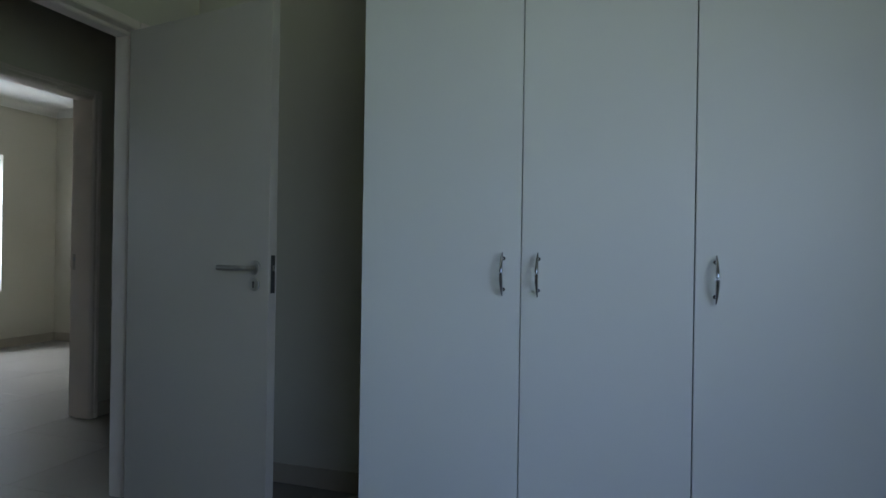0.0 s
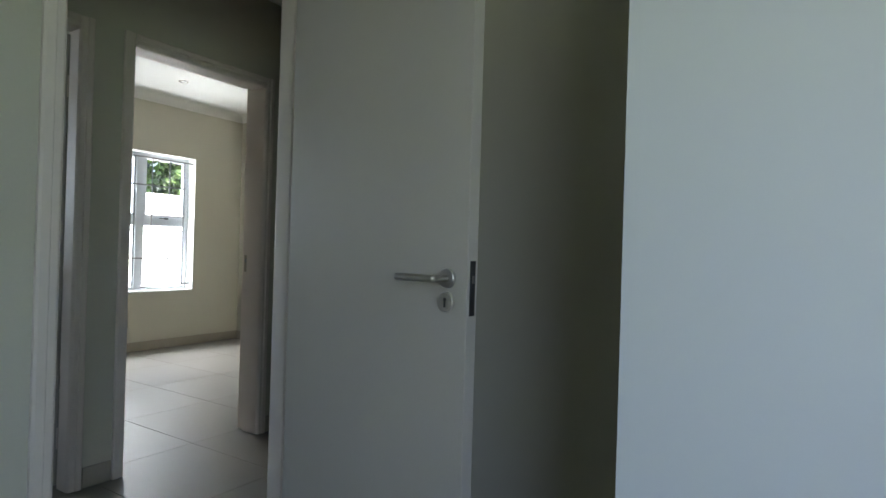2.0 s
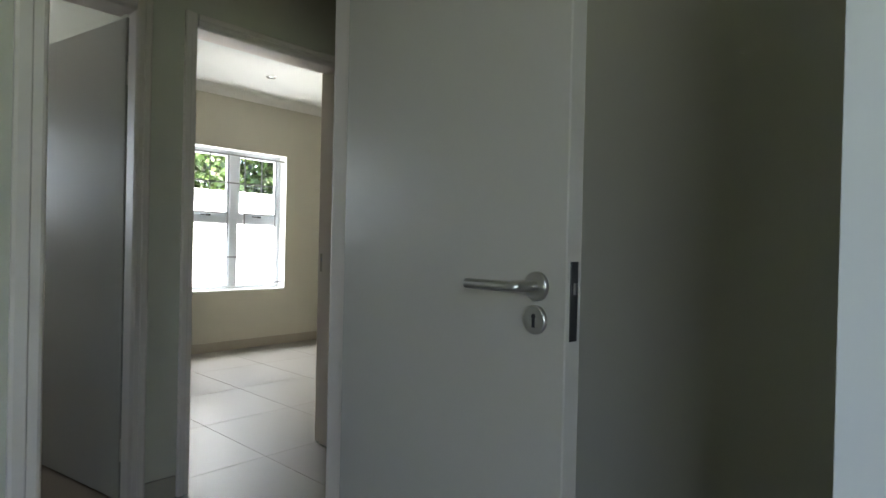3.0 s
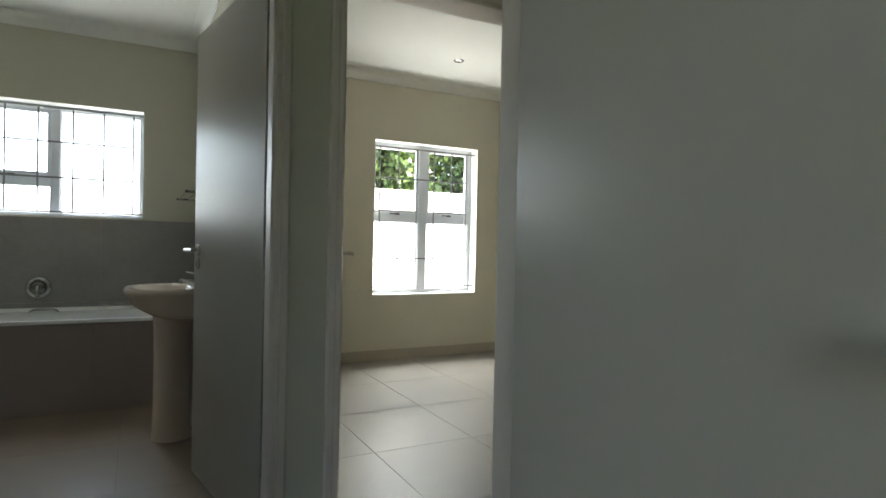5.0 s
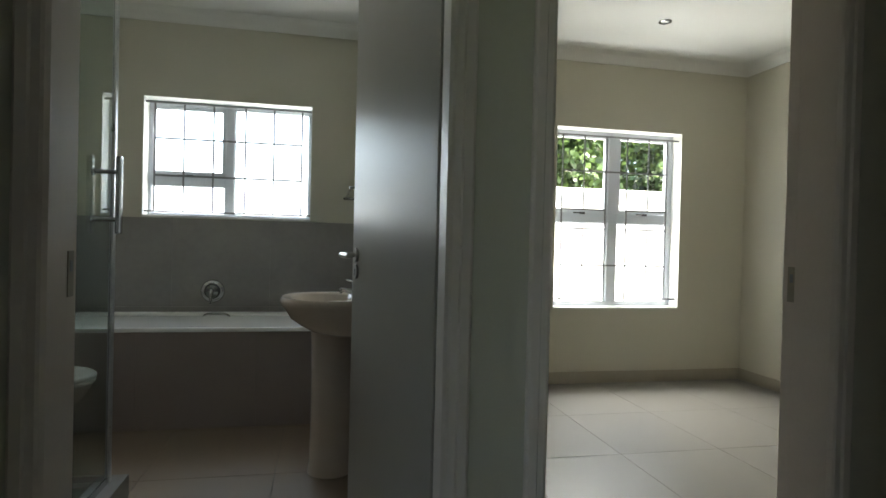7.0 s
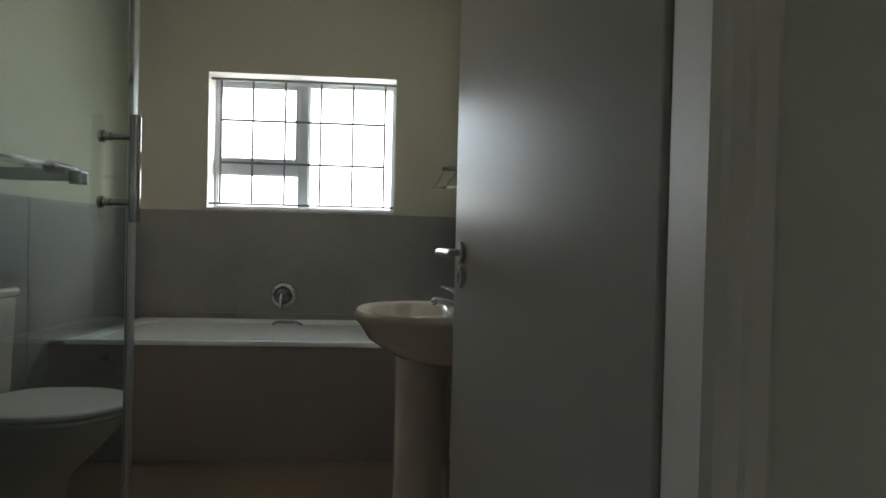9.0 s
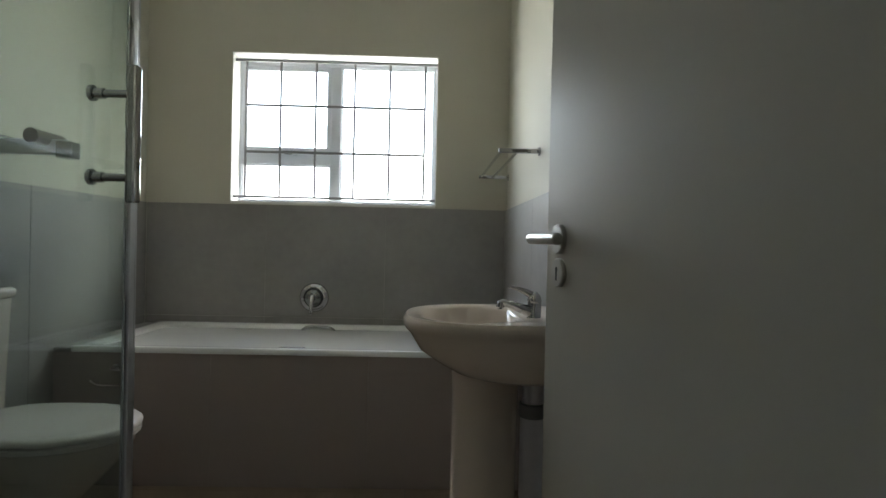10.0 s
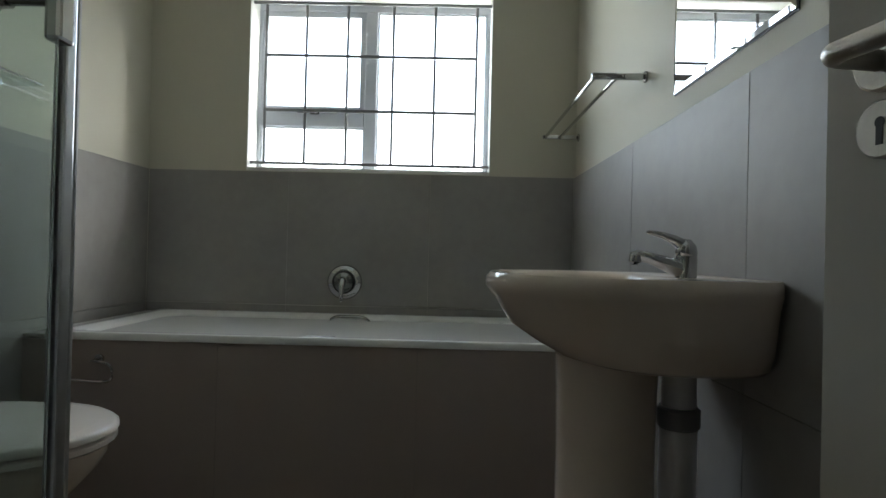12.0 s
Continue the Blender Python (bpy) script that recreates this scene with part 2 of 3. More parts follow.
wall_br = wall_x("wall_bathroom_east", BR, EL, D2B, WIN, "beige painted bathroom wall, grey tiles to half height")
wall_x("wall_east", ER, ER + 0.12, D2B, WIN, "smooth beige painted bedroom wall")
wall_x("wall_niche", 3.15, 3.27, SO, D1A, "beige painted wall behind the wardrobe and open door")
wall_x("wall_west", -2.02, -1.9, SO, D2B, "plain beige painted wall")
# unseen walls added to shorten the passage and bounce light back into it
wall_x("wall_passage_bounce_east", 4.10, 4.22, D1B, D2A, "unseen beige wall added to bounce light in the passage")
wall_x("wall_passage_bounce_west", 0.53, 0.65, D1B, D2A, "unseen beige wall added to bounce light in the passage")

solid("ceiling", merge(box(-2.02, 5.92, SO - .22, D2B, CEIL, CEIL + 0.10), box(0.53, 5.92, D2B, WOUT, CEIL, CEIL + 0.10)), M_CEIL,
      "flat white painted ceiling", "ceiling", kind="structure")
solid("roof", merge(box(-2.1, 6.0, SO - .95, D2B, CEIL + 0.104, CEIL + 0.18), box(0.4, 6.0, D2B, WOUT + 0.08, CEIL + 0.104, CEIL + 0.18)), M_ROOF,
      "low grey roof over the house", "roof", kind="structure")
floor = solid("floor", merge(box(-2.02, 3.27, SO - .22, D1A, -0.12, -0.003), box(-2.02, 5.92, D1A, D2B, -0.12, -0.003), box(0.53, 5.92, D2B, WOUT, -0.12, -0.003)), M_GROUT,
              "beige porcelain floor tiles with thin dark joints", "floor", kind="structure")


def cornice(name, x0, x1, y0, y1):
    """Coved moulding round a room's ceiling."""
    s, bm = 0.082, bmesh.new()
    prof = [(0, 0), (0.009, 0), (0.012, 0.004), (0.017, 0.016), (0.026, 0.034), (0.040, 0.051), (0.058, 0.065), (0.080, 0.075), (0.088, 0.078), (0.090, s - .001), (0, s - .001)]
    rings = []
    for u, v in prof:
        z = CEIL - s + v
        rings.append([(x0 + u, y0 + u, z), (x1 - u, y0 + u, z), (x1 - u, y1 - u, z), (x0 + u, y1 - u, z)])
    bm = loft(rings, False, False)
    return solid(name, bm, M_CORN, "white coved plaster cornice", "cornice", kind="structure", smooth=True)


cornice("trim_cornice_bathroom", BL, BR, D2B, WIN)
cornice("trim_cornice_bedroom", EL, ER, D2B, WIN)
cornice("trim_cornice_passage", 0.65, 4.10, D1B, D2A)
cornice("trim_cornice_first_bedroom", -1.9, 3.15, SO, D1A)


def skirt(x0, x1, y0, y1):
    solid("baseboard", box(x0, x1, y0, y1, 0, 0.094, 0.003), M_SKIRT, "tan tiled skirting along the wall", "skirting", "skirting", "structure")


t = 0.010
skirt(EL, ER, WIN - t, WIN); skirt(ER - t, ER, D2B, WIN - t); skirt(EL, EL + t, D2B, WIN - t)
skirt(EL + t, DOORS[3][0] - .062, D2B, D2B + t); skirt(DOORS[3][1] + .062, ER - t, D2B, D2B + t)
skirt(-1.9, DOORS[2][0] - .062, D2A - t, D2A); skirt(DOORS[2][1] + .062, DOORS[3][0] - .062, D2A - t, D2A); skirt(DOORS[3][1] + .062, 5.8, D2A - t, D2A)
skirt(-1.9, DOORS[1][0] - .062, D1B, D1B + t); skirt(DOORS[1][1] + .062, 5.8, D1B, D1B + t)
skirt(-1.9, DOORS[1][0] - .062, D1A - t, D1A); skirt(DOORS[1][1] + .062, 3.15, D1A - t, D1A); skirt(3.15 - t, 3.15, 1.06, D1A - t)
skirt(-1.9, -1.9 + t, SO, D1A - t); skirt(-1.9 + t, 2.44, SO, SO + t)


# ================= doors =================
def jamb_profile(ya, yb, side, reb=.044, rd=.016):
    """The frame's section as (depth away from the opening, y); side +1: the leaf shuts into the yb face, -1: into the ya face."""
    if side > 0:
        return [(0.058, ya + .002), (0.058, ya - .012), (0.052, ya - .016), (0.032, ya - .016), (0.028, ya - .010), (0.012, ya - .010), (0.006, ya - .006),
                (0.0, ya + .006), (0.0, yb - reb - .006), (0.005, yb - reb), (rd, yb - reb), (rd, yb + .008), (rd + .006, yb + .014), (0.052, yb + .014), (0.058, yb + .010), (0.058, yb - .002), (0.034, yb - .002), (0.034, ya + .002)]
    return [(0.058, yb - .002), (0.058, yb + .012), (0.052, yb + .016), (0.032, yb + .016), (0.028, yb + .010), (0.012, yb + .010), (0.006, yb + .006),
            (0.0, yb - .006), (0.0, ya + .050), (0.005, ya + .044), (0.016, ya + .044), (0.016, ya - .008), (0.022, ya - .014), (0.052, ya - .014), (0.058, ya - .010), (0.058, ya + .002), (0.034, ya + .002), (0.034, yb - .002)]


def lever_set(leaf, x, z, face, key=0.061):
    """Lever on a round rose with a keyhole plate below; the lever points back to the hinge. face: the leaf's y face, out along its sign."""
    s = 1 if face > 0 else -1
    rose = part("rose", merge(disc((x, face, z), (0, s, 0), 0.027, 0.009), tube([(x, face, z), (x, face + s * .056, z)], 0.0095, 14)), M_STEEL, leaf, "brushed steel rose", True, local=True)
    pts = [(x, face + s * .036, z)] + arc((x, face + s * .048, z), (x, face + s * .060, z), (x - .014, face + s * .060, z), 6) + [(x - .130, face + s * .060, z - .001), (x - .1325, face + s * .060, z - .001)]
    part("lever", tube(pts, 0.0098, 14, radii=[.0098] * (len(pts) - 1) + [.0075]), M_STEEL, leaf, "straight brushed steel lever", True, local=True)
    part("keyhole_plate", disc((x - .002, face, z - key), (0, s, 0), 0.0265, 0.008), M_STEEL, leaf, "round brushed steel keyhole plate", True, local=True)
    kh = merge(disc((x - .002, face + s * .0065, z - key + .006), (0, s, 0), 0.0052, 0.002, 14, .0003), box(x - .0055, x + .0015, min(face + s * .0065, face + s * .0085), max(face + s * .0065, face + s * .0085), z - key - .014, z - key + .006))
    part("keyhole", kh, M_DARK, leaf, "dark keyhole", local=True)


def door(k, ya, yb, side, hinge, free, label, levers_z, reb=.044):
    x0, x1 = DOORS[k]
    d = thing("door_%d" % k, ((x0 + x1) / 2, (ya + yb) / 2, 0), label, "door", kind="structure")
    pr = jamb_profile(ya, yb, side, reb)
    pj = jamb_profile(ya, yb, side, reb, .044) if k == 2 else pr
    pl = jamb_profile(ya, yb, 1, .06) if k == 1 else pr
    part("frame_jamb", prism([(x0 - u, y) for u, y in pl], "z", 0, HEAD + .058), M_FRAME, d, "off-white moulded door jamb")
    part("frame_jamb", prism([(x1 + u, y) for u, y in pj], "z", 0, HEAD + .058), M_FRAME, d, "off-white moulded door jamb")
    part("frame_head", prism([(y, HEAD + u) for u, y in pr], "x", x0 + .0005, x1 - .0005), M_FRAME, d, "off-white moulded door head")
    h, e = Vector(hinge), Vector(free)
    ang = math.atan2(e.y - h.y, e.x - h.x)
    w, th = (e - h).length, 0.040
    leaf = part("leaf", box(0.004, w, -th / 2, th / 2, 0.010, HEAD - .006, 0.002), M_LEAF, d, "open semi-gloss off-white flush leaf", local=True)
    leaf.matrix_local = d.matrix_world.inverted() @ pose(h.x, h.y, 0, 0, 0, math.degrees(ang))
    for z in levers_z[:1]:
        lever_set(leaf, w - .066, z, th / 2); lever_set(leaf, w - .066, z, -th / 2)
        part("lock_plate", box(w - .0005, w + .0015, -.010, .010, z - .093, z + .047, .0004), M_HANDLE, leaf, "dark steel lock face plate", local=True)
        part("latch", prism([(w, -.006), (w + .010, -.006), (w + .010, -.001), (w, .006)], "z", z - .010, z + .010), M_CHROME, leaf, "steel latch bolt", local=True)
    for z in (0.22, 1.80):
        hb = merge(tube([(-.002, 0, z - .05), (-.002, 0, z + .05)], .007, 10), box(-.001, .012, -.016, .016, z - .048, z + .048))
        part("hinge", hb, M_FRAME, leaf, "painted butt hinge", True, local=True)
    sx = x0 if (h.x - x0) > (x1 - h.x) else x1
    sg = -1 if sx == x0 else 1
    ys = (yb - .024) if side > 0 else (ya + .024)
    zz = levers_z[0]
    part("strike_plate", box(min(sx + sg * .0135, sx + sg * .0165), max(sx + sg * .0135, sx + sg * .0165), ys - .014, ys + .014, zz - .085, zz + .015), M_SKIRT, d, "dull beige strike plate in the jamb")
    part("strike_slot", box(min(sx + sg * .0125, sx + sg * .014), max(sx + sg * .0125, sx + sg * .014), ys - .006, ys + .006, zz - .030, zz - .006), M_LOCK, d, "dark latch hole")
    return d


door(1, D1A, D1B, -1, (2.730, 2.203), (2.590, 1.404), "open off-white flush bedroom door in a moulded frame", (1.041,))
door(2, D2A, D2B, 1, (2.590, 3.508), (2.441, 4.375), "open off-white flush bathroom door in a moulded frame", (1.042,), .084)
door(3, D2A, D2B, 1, (2.836, 3.597), (3.098, 4.345), "open off-white flush door into the far bedroom", (1.035,))


# ================= windows and burglar bars =================
def bar_grid(name, label, y, rails, uprights):
    x0, x1 = min(r[0] for r in rails), max(r[1] for r in rails)
    th = thing(name, ((x0 + x1) / 2, y, min(u[1] for u in uprights)), label, "burglar bars", "window bars")
    for a, b, z in rails:
        part("rail", box(a, b, y - .004, y + .004, z - .0068, z + .0068, .001), M_BAR, th)
    for x, a, b in uprights:
        part("upright", tube([(x, y + .0075, a), (x, y + .0075, b)], .0068, 8), M_BAR, th, smooth=True)
    return th


def casement(win, x0, x1, z0, z1, y, pane_mat, opens=False):
    s = 0.026 if opens else 0.008
    fr = part("casement", merge(box(x0, x0 + s, y, y + .035, z0, z1), box(x1 - s, x1, y, y + .035, z0, z1), box(x0 + s, x1 - s, y, y + .035, z0, z0 + s), box(x0 + s, x1 - s, y, y + .035, z1 - s, z1)), M_ALU, win, "white aluminium sash")
    p = part("pane", box(x0 + s - .004, x1 - s + .004, y + .014, y + .018, z0 + s - .004, z1 - s + .004), pane_mat, win, "obscured glass pane" if pane_mat is M_OBSC else "clear glass pane")
    p.visible_shadow = False
    if opens:
        xm = (x0 + x1) / 2
        hd = merge(box(xm - .070, xm + .012, y - .028, y - .016, z0 - .011, z0 - .001, .003), box(xm - .010, xm + .034, y - .024, y - .010, z0 - .016, z0 + .002, .003), box(xm + .004, xm + .020, y - .018, y, z0 - .012, z0 - .002, .002))
        part("window_handle", hd, M_HANDLE, win, "dark window catch")
    return fr


def window(name, rect, mull, transom, lights, pane_mat, label, slim=.034):
    x0, x1, z0, z1 = rect
    y = WIN + .125
    win = thing(name, ((x0 + x1) / 2, y, z0), label, "window", kind="structure")
    s = .034
    part("window_frame", merge(box(x0, x0 + slim, y, y + .05, z0, z1), box(x1 - slim, x1, y, y + .05, z0, z1), box(x0 + slim, x1 - slim, y, y + .05, z0, z0 + slim), box(x0 + slim, x1 - slim, y, y + .05, z1 - s, z1)), M_ALU, win, "white aluminium window frame")
    part("mullion", box(mull[0], mull[1], y - .004, y + .054, z0 + slim, z1 - s, .003), M_ALU, win)
    for a, b in lights["transoms"]:
        part("transom", box(a, b, y - .002, y + .052, transom[0], transom[1], .003), M_ALU, win)
    for a, b, c, d, o in lights["sashes"]:
        casement(win, a, b, c, d, y + .008, pane_mat, o)
    part("window_sill", box(x0, x1, WIN - .004, y, z0 - .012, z0 + .004, .003), M_CEIL, win, "painted window sill")
    for a, b, c, d in ((x0 - .001, x0 + .003, z0, z1), (x1 - .003, x1 + .001, z0, z1), (x0, x1, z1 - .003, z1 + .001)):
        part("reveal", box(a, b, WIN - .001, y, c, d), M_CEIL, win, "white painted reveal")
    return win


x0, x1, z0, z1 = W1
window("window_1", W1, (1.618, 1.676), (1.457, 1.532), {"transoms": [(x0 + .018, 1.618)], "sashes": [
    (x0 + .018, 1.618, 1.532, z1 - .034, True), (x0 + .018, 1.618, z0 + .018, 1.457, False), (1.676, x1 - .018, z0 + .018, z1 - .034, False)]}, M_OBSC,
    "white aluminium bathroom window with obscured panes", .018)
bar_grid("burglar_bars", "pale painted steel burglar bars in the bathroom window", WIN + .04,
         [(x0 + .003, x1 - .003, 2.018), (1.16, 2.152, 1.772), (1.16, 2.152, 1.515), (x0 + .003, x1 - .003, 1.266)],
         [(x, 1.262, 2.02) for x in (1.163, 1.352, 1.546, 1.760, 1.955, 2.150)])
x0, x1, z0, z1 = W2
window("window_2", W2, (4.610, 4.696), (1.290, 1.374), {"transoms": [(x0 + .034, 4.610), (4.696, x1 - .034)], "sashes": [
    (x0 + .034, 4.610, 1.374, z1 - .034, True), (4.696, x1 - .034, 1.374, z1 - .034, True), (x0 + .034, 4.610, z0 + .034, 1.290, False), (4.696, x1 - .034, z0 + .034, 1.290, False)]}, M_GLASS,
    "white aluminium bedroom window with clear panes")
ups = []
for a, m, b in ((4.172, 4.359, 4.549), (4.735, 4.928, 5.094)):
    ups += [(a, .66, 1.99), (b, .66, 1.99), (m, 1.392, 1.99), (m, .70, 1.237)]
bar_grid("burglar_bars", "thin pale steel burglar bars in the bedroom window", WIN + .04,
         [(x0 + .003, x1 - .003, 1.985), (4.17, 5.096, 1.70), (4.17, 4.551, 1.392), (4.733, 5.096, 1.392), (4.17, 4.551, 1.237), (4.733, 5.096, 1.237), (4.17, 5.096, .943), (4.95, x1 - .003, .672), (x0 + .003, 4.30, .672)], ups)

# the first bedroom's window, behind the walker
wb = thing("window_3", (0.4, SO - .12, WB[2]), "white aluminium bedroom window", "window", kind="structure")
part("window_frame", merge(box(WB[0], WB[0] + .04, SO - .15, SO - .10, WB[2], WB[3]), box(WB[1] - .04, WB[1], SO - .15, SO - .10, WB[2], WB[3]), box(WB[0] + .04, WB[1] - .04, SO - .15, SO - .10, WB[2], WB[2] + .04), box(WB[0] + .04, WB[1] - .04, SO - .15, SO - .10, WB[3] - .04, WB[3])), M_ALU, wb)
part("mullion", box(0.37, 0.43, SO - .15, SO - .10, WB[2] + .04, WB[3] - .04), M_ALU, wb)
for a, b in ((WB[0] + .04, .37), (.43, WB[1] - .04)):
    part("pane", box(a, b, SO - .128, SO - .124, WB[2] + .04, WB[3] - .04), M_GLASS, wb).visible_shadow = False


# ================= first bedroom: wardrobe =================
WX, WTOP = 2.511, 2.45
ys_ = [1.010, 0.474, -0.0185, -0.511, -0.945]
ward = thing("wardrobe", (2.80, 0.0, 0), "white melamine built-in wardrobe with four closed doors", "wardrobe")
part("carcass", merge(box(WX + .022, 3.138, .990, 1.008, 0.0, WTOP), box(WX + .022, 3.138, -.945, -.927, 0.0, WTOP), box(WX + .022, 3.138, -.927, .990, WTOP - .018, WTOP), box(WX + .022, 3.138, -.927, .990, .08, .098),
                      box(WX + .022, WX + .04, -.927, .990, 0, .08), box(3.12, 3.138, -.927, .990, .098, WTOP - .018)), M_WARD, ward)
# dividers coloured dark: the shade in the door gaps is painted on them
for yj in ys_[1:-1]:
    part("divider", box(WX + .024, 3.118, yj - .008, yj + .008, .098, WTOP - .018), M_WDARK, ward, "dark divider painting the shade between wardrobe doors")
for i, (a, b) in enumerate(zip(ys_, ys_[1:])):
    dr = part("door", box(WX, WX + .018, b + .0017, a - .0017, .085, WTOP - .004, .0012), M_WARD, ward, "plain white melamine wardrobe door")
    yh = (b + .054) if i in (0,) else (a - .054)
    # bow handle on two short posts, its ends tapering to points
    zc, hl = 1.047, 0.067
    n = 18
    pts = [(WX - .018 - .026 * math.cos(math.pi / 2 * (2 * k / n - 1)), yh, zc - hl + 2 * hl * k / n) for k in range(n + 1)]
    rad = [.0018 + .0040 * math.sin(math.pi * k / n) ** .7 for k in range(n + 1)]
    part("handle", tube(pts, .004, 10, radii=rad), M_CHROME, dr, "bowed chrome handle", True)
    for zz in (zc - .048, zc + .048):
        part("handle_post", merge(tube([(WX, yh, zz), (WX - .032, yh, zz)], .0034, 10), disc((WX, yh, zz), (-1, 0, 0), .0062, .0025, 14, .0008)), M_CHROME, dr, smooth=True)


# ================= bathroom: bath =================
def rrect(x0, x1, y0, y1, r, z, n=6):
    out = []
    for cx, cy, a0 in ((x1 - r, y1 - r, 0), (x0 + r, y1 - r, 90), (x0 + r, y0 + r, 180), (x1 - r, y0 + r, 270)):
        for k in range(n + 1):
            a = radians(a0 + 90 * k / n)
            out.append((cx + r * math.cos(a), cy + r * math.sin(a), z))
    return out


RIM, BF = 0.578, 5.66
TL, TR, TN = BL + .009, BR - .009, WIN - .009      # faces of the wall tiles
bath = thing("bath", (1.65, 6.05, 0), "white enamelled bath built into a tiled surround", "bath")
ax, bx, ay, by = TL + .075, TR - .001, BF - .008, TN - .001
rings = [rrect(ax, bx, ay, by, .008, RIM - .024), rrect(ax, bx, ay, by, .010, RIM - .004), rrect(ax + .004, bx - .004, ay + .004, by - .004, .012, RIM),
         rrect(ax + .040, bx - .035, ay + .042, by - .035, .05, RIM - .001), rrect(ax + .047, bx - .041, ay + .050, by - .041, .06, RIM - .007), rrect(ax + .058, bx - .050, ay + .060, by - .050, .08, RIM - .008),
         rrect(ax + .068, bx - .060, ay + .070, by - .060, .09, RIM - .022), rrect(ax + .11, bx - .10, ay + .10, by - .09, .12, RIM - .20), rrect(ax + .22, bx - .16, ay + .14, by - .13, .14, RIM - .36), rrect(ax + .30, bx - .22, ay + .20, by - .19, .12, RIM - .395)]
part("tub", loft(rings, True, True), M_PORC, bath, smooth=True, sharp=60)
for gx in (1.612,):
    gy = by - .072
    pts = [(gx - .086, gy + .012, RIM - .050)] + arc((gx - .085, gy - .012, RIM - .034), (gx - .078, gy - .026, RIM - .012), (gx - .045, gy - .028, RIM - .008), 6) + arc((gx + .045, gy - .028, RIM - .008), (gx + .078, gy - .026, RIM - .012), (gx + .085, gy - .012, RIM - .034), 6) + [(gx + .086, gy + .012, RIM - .050)]
    part("grip", tube(pts, .0105, 12), M_CHROME, bath, "arched chrome grab handle", True)
    for sx_ in (-.086, .086):
        part("grip_foot", disc((gx + sx_, gy + .010, RIM - .050), (0, -1, 0), .013, .006, 16), M_CHROME, bath, smooth=True)
    gy2 = ay + .066
    pts2 = [(gx - .086, gy2 - .006, RIM - .044), (gx - .084, gy2 + .02, RIM - .030), (gx - .05, gy2 + .030, RIM - .016), (gx + .05, gy2 + .030, RIM - .016), (gx + .084, gy2 + .02, RIM - .030), (gx + .086, gy2 - .006, RIM - .044)]
    part("grip", tube(pts2, .009, 10), M_CHROME, bath, "chrome grab handle", True)
surround = solid("bath_surround", merge(box(TL, TR - .001, BF + .012, BF + .05, 0, RIM - .027), box(TL, TL + .072, BF + .05, TN, 0, RIM - .020)), M_WGROUT, "grey tiled bath surround panel, warm floor bounce in its colour", "bath panel")
for a, b in ((TL, 1.30), (1.30, 1.95), (1.95, TR - .001)):
    part("tile", box(a + .0004, b - .0004, BF, BF + .012, .002, RIM - .0265, .001), M_PTILE, surround)
part("tile", box(TL + .001, TL + .070, BF, TN - .002, RIM - .0199, RIM - .010, .001), M_WTILE, surround, "tiled ledge beside the bath")

mix = thing("bath_mixer", (1.57, TN, .72), "round chrome bath mixer on the grey tiled wall", "tap")
part("plate", tube([(1.57, TN, .72), (1.57, TN - .006, .72), (1.57, TN - .014, .72), (1.57, TN - .020, .72), (1.57, TN - .022, .72)], .07, 40, radii=[.079, .079, .073, .061, .050]), M_CHROME, mix, smooth=True)
part("hub", tube([(1.57, TN - .018, .722), (1.57, TN - .030, .722), (1.57, TN - .048, .722), (1.57, TN - .060, .722), (1.57, TN - .066, .722)], .03, 30, radii=[.053, .053, .048, .035, .018]), M_HUB, mix, smooth=True)
part("lever", tube([(1.57, TN - .050, .732), (1.57, TN - .066, .728), (1.570, TN - .082, .705), (1.571, TN - .094, .655), (1.571, TN - .096, .642), (1.571, TN - .092, .638)], .01, 14, radii=[.016, .016, .0125, .009, .008, .004]), M_CHROME, mix, smooth=True)

ph = thing("toilet_paper_holder", (.90, BF, .46), "bent chrome toilet paper holder on the bath panel", "paper holder")
part("mount", disc((.915, BF, .492), (0, -1, 0), .015, .010, 20), M_CHROME, ph, smooth=True)
part("wire", tube([(.915, BF - .008, .492), (.915, BF - .045, .492)] + arc((.93, BF - .05, .492), (.985, BF - .05, .492), (.985, BF - .05, .46), 6) + arc((.985, BF - .05, .445), (.982, BF - .05, .428), (.955, BF - .05, .428), 4) + [(.86, BF - .05, .431), (.836, BF - .05, .446)], .0042, 8), M_CHROME, ph, smooth=True)

# ================= bathroom: basin =================
basin = thing("pedestal_basin", (2.38, 4.95, 0), "ivory porcelain basin on a pedestal beneath a mirror", "basin")
BYC, BZ = 4.95, .828


def dshape(xf, xb, hw, z, n=28, sq=2.4, back=0.92):
    """A basin outline: rounded front at xf, nearly straight back at xb."""
    out = []
    xc = xb - (xb - xf) * .42
    for k in range(n + 1):
        a = radians(90 + 180 * k / n)
        c, s = math.cos(a), math.sin(a)
        out.append((xc + (xc - xf) * math.copysign(abs(c) ** (2 / sq), c), BYC + hw * math.copysign(abs(s) ** (2 / sq), s), z))
    for u, v in ((.065, .970), (.038, .92), (.012, .84), (0, .75)):
        out.append((xb - u, BYC - hw * v * back / .92, z))
    for u, v in ((0, .75), (.012, .84), (.038, .92), (.065, .970)):
        out.append((xb - u, BYC + hw * v * back / .92, z))
    return out


XB = TR - .001
def bowl(xf, xb, hw, z):
    return dshape(xf, xb, hw, z, sq=2.1, back=.75)


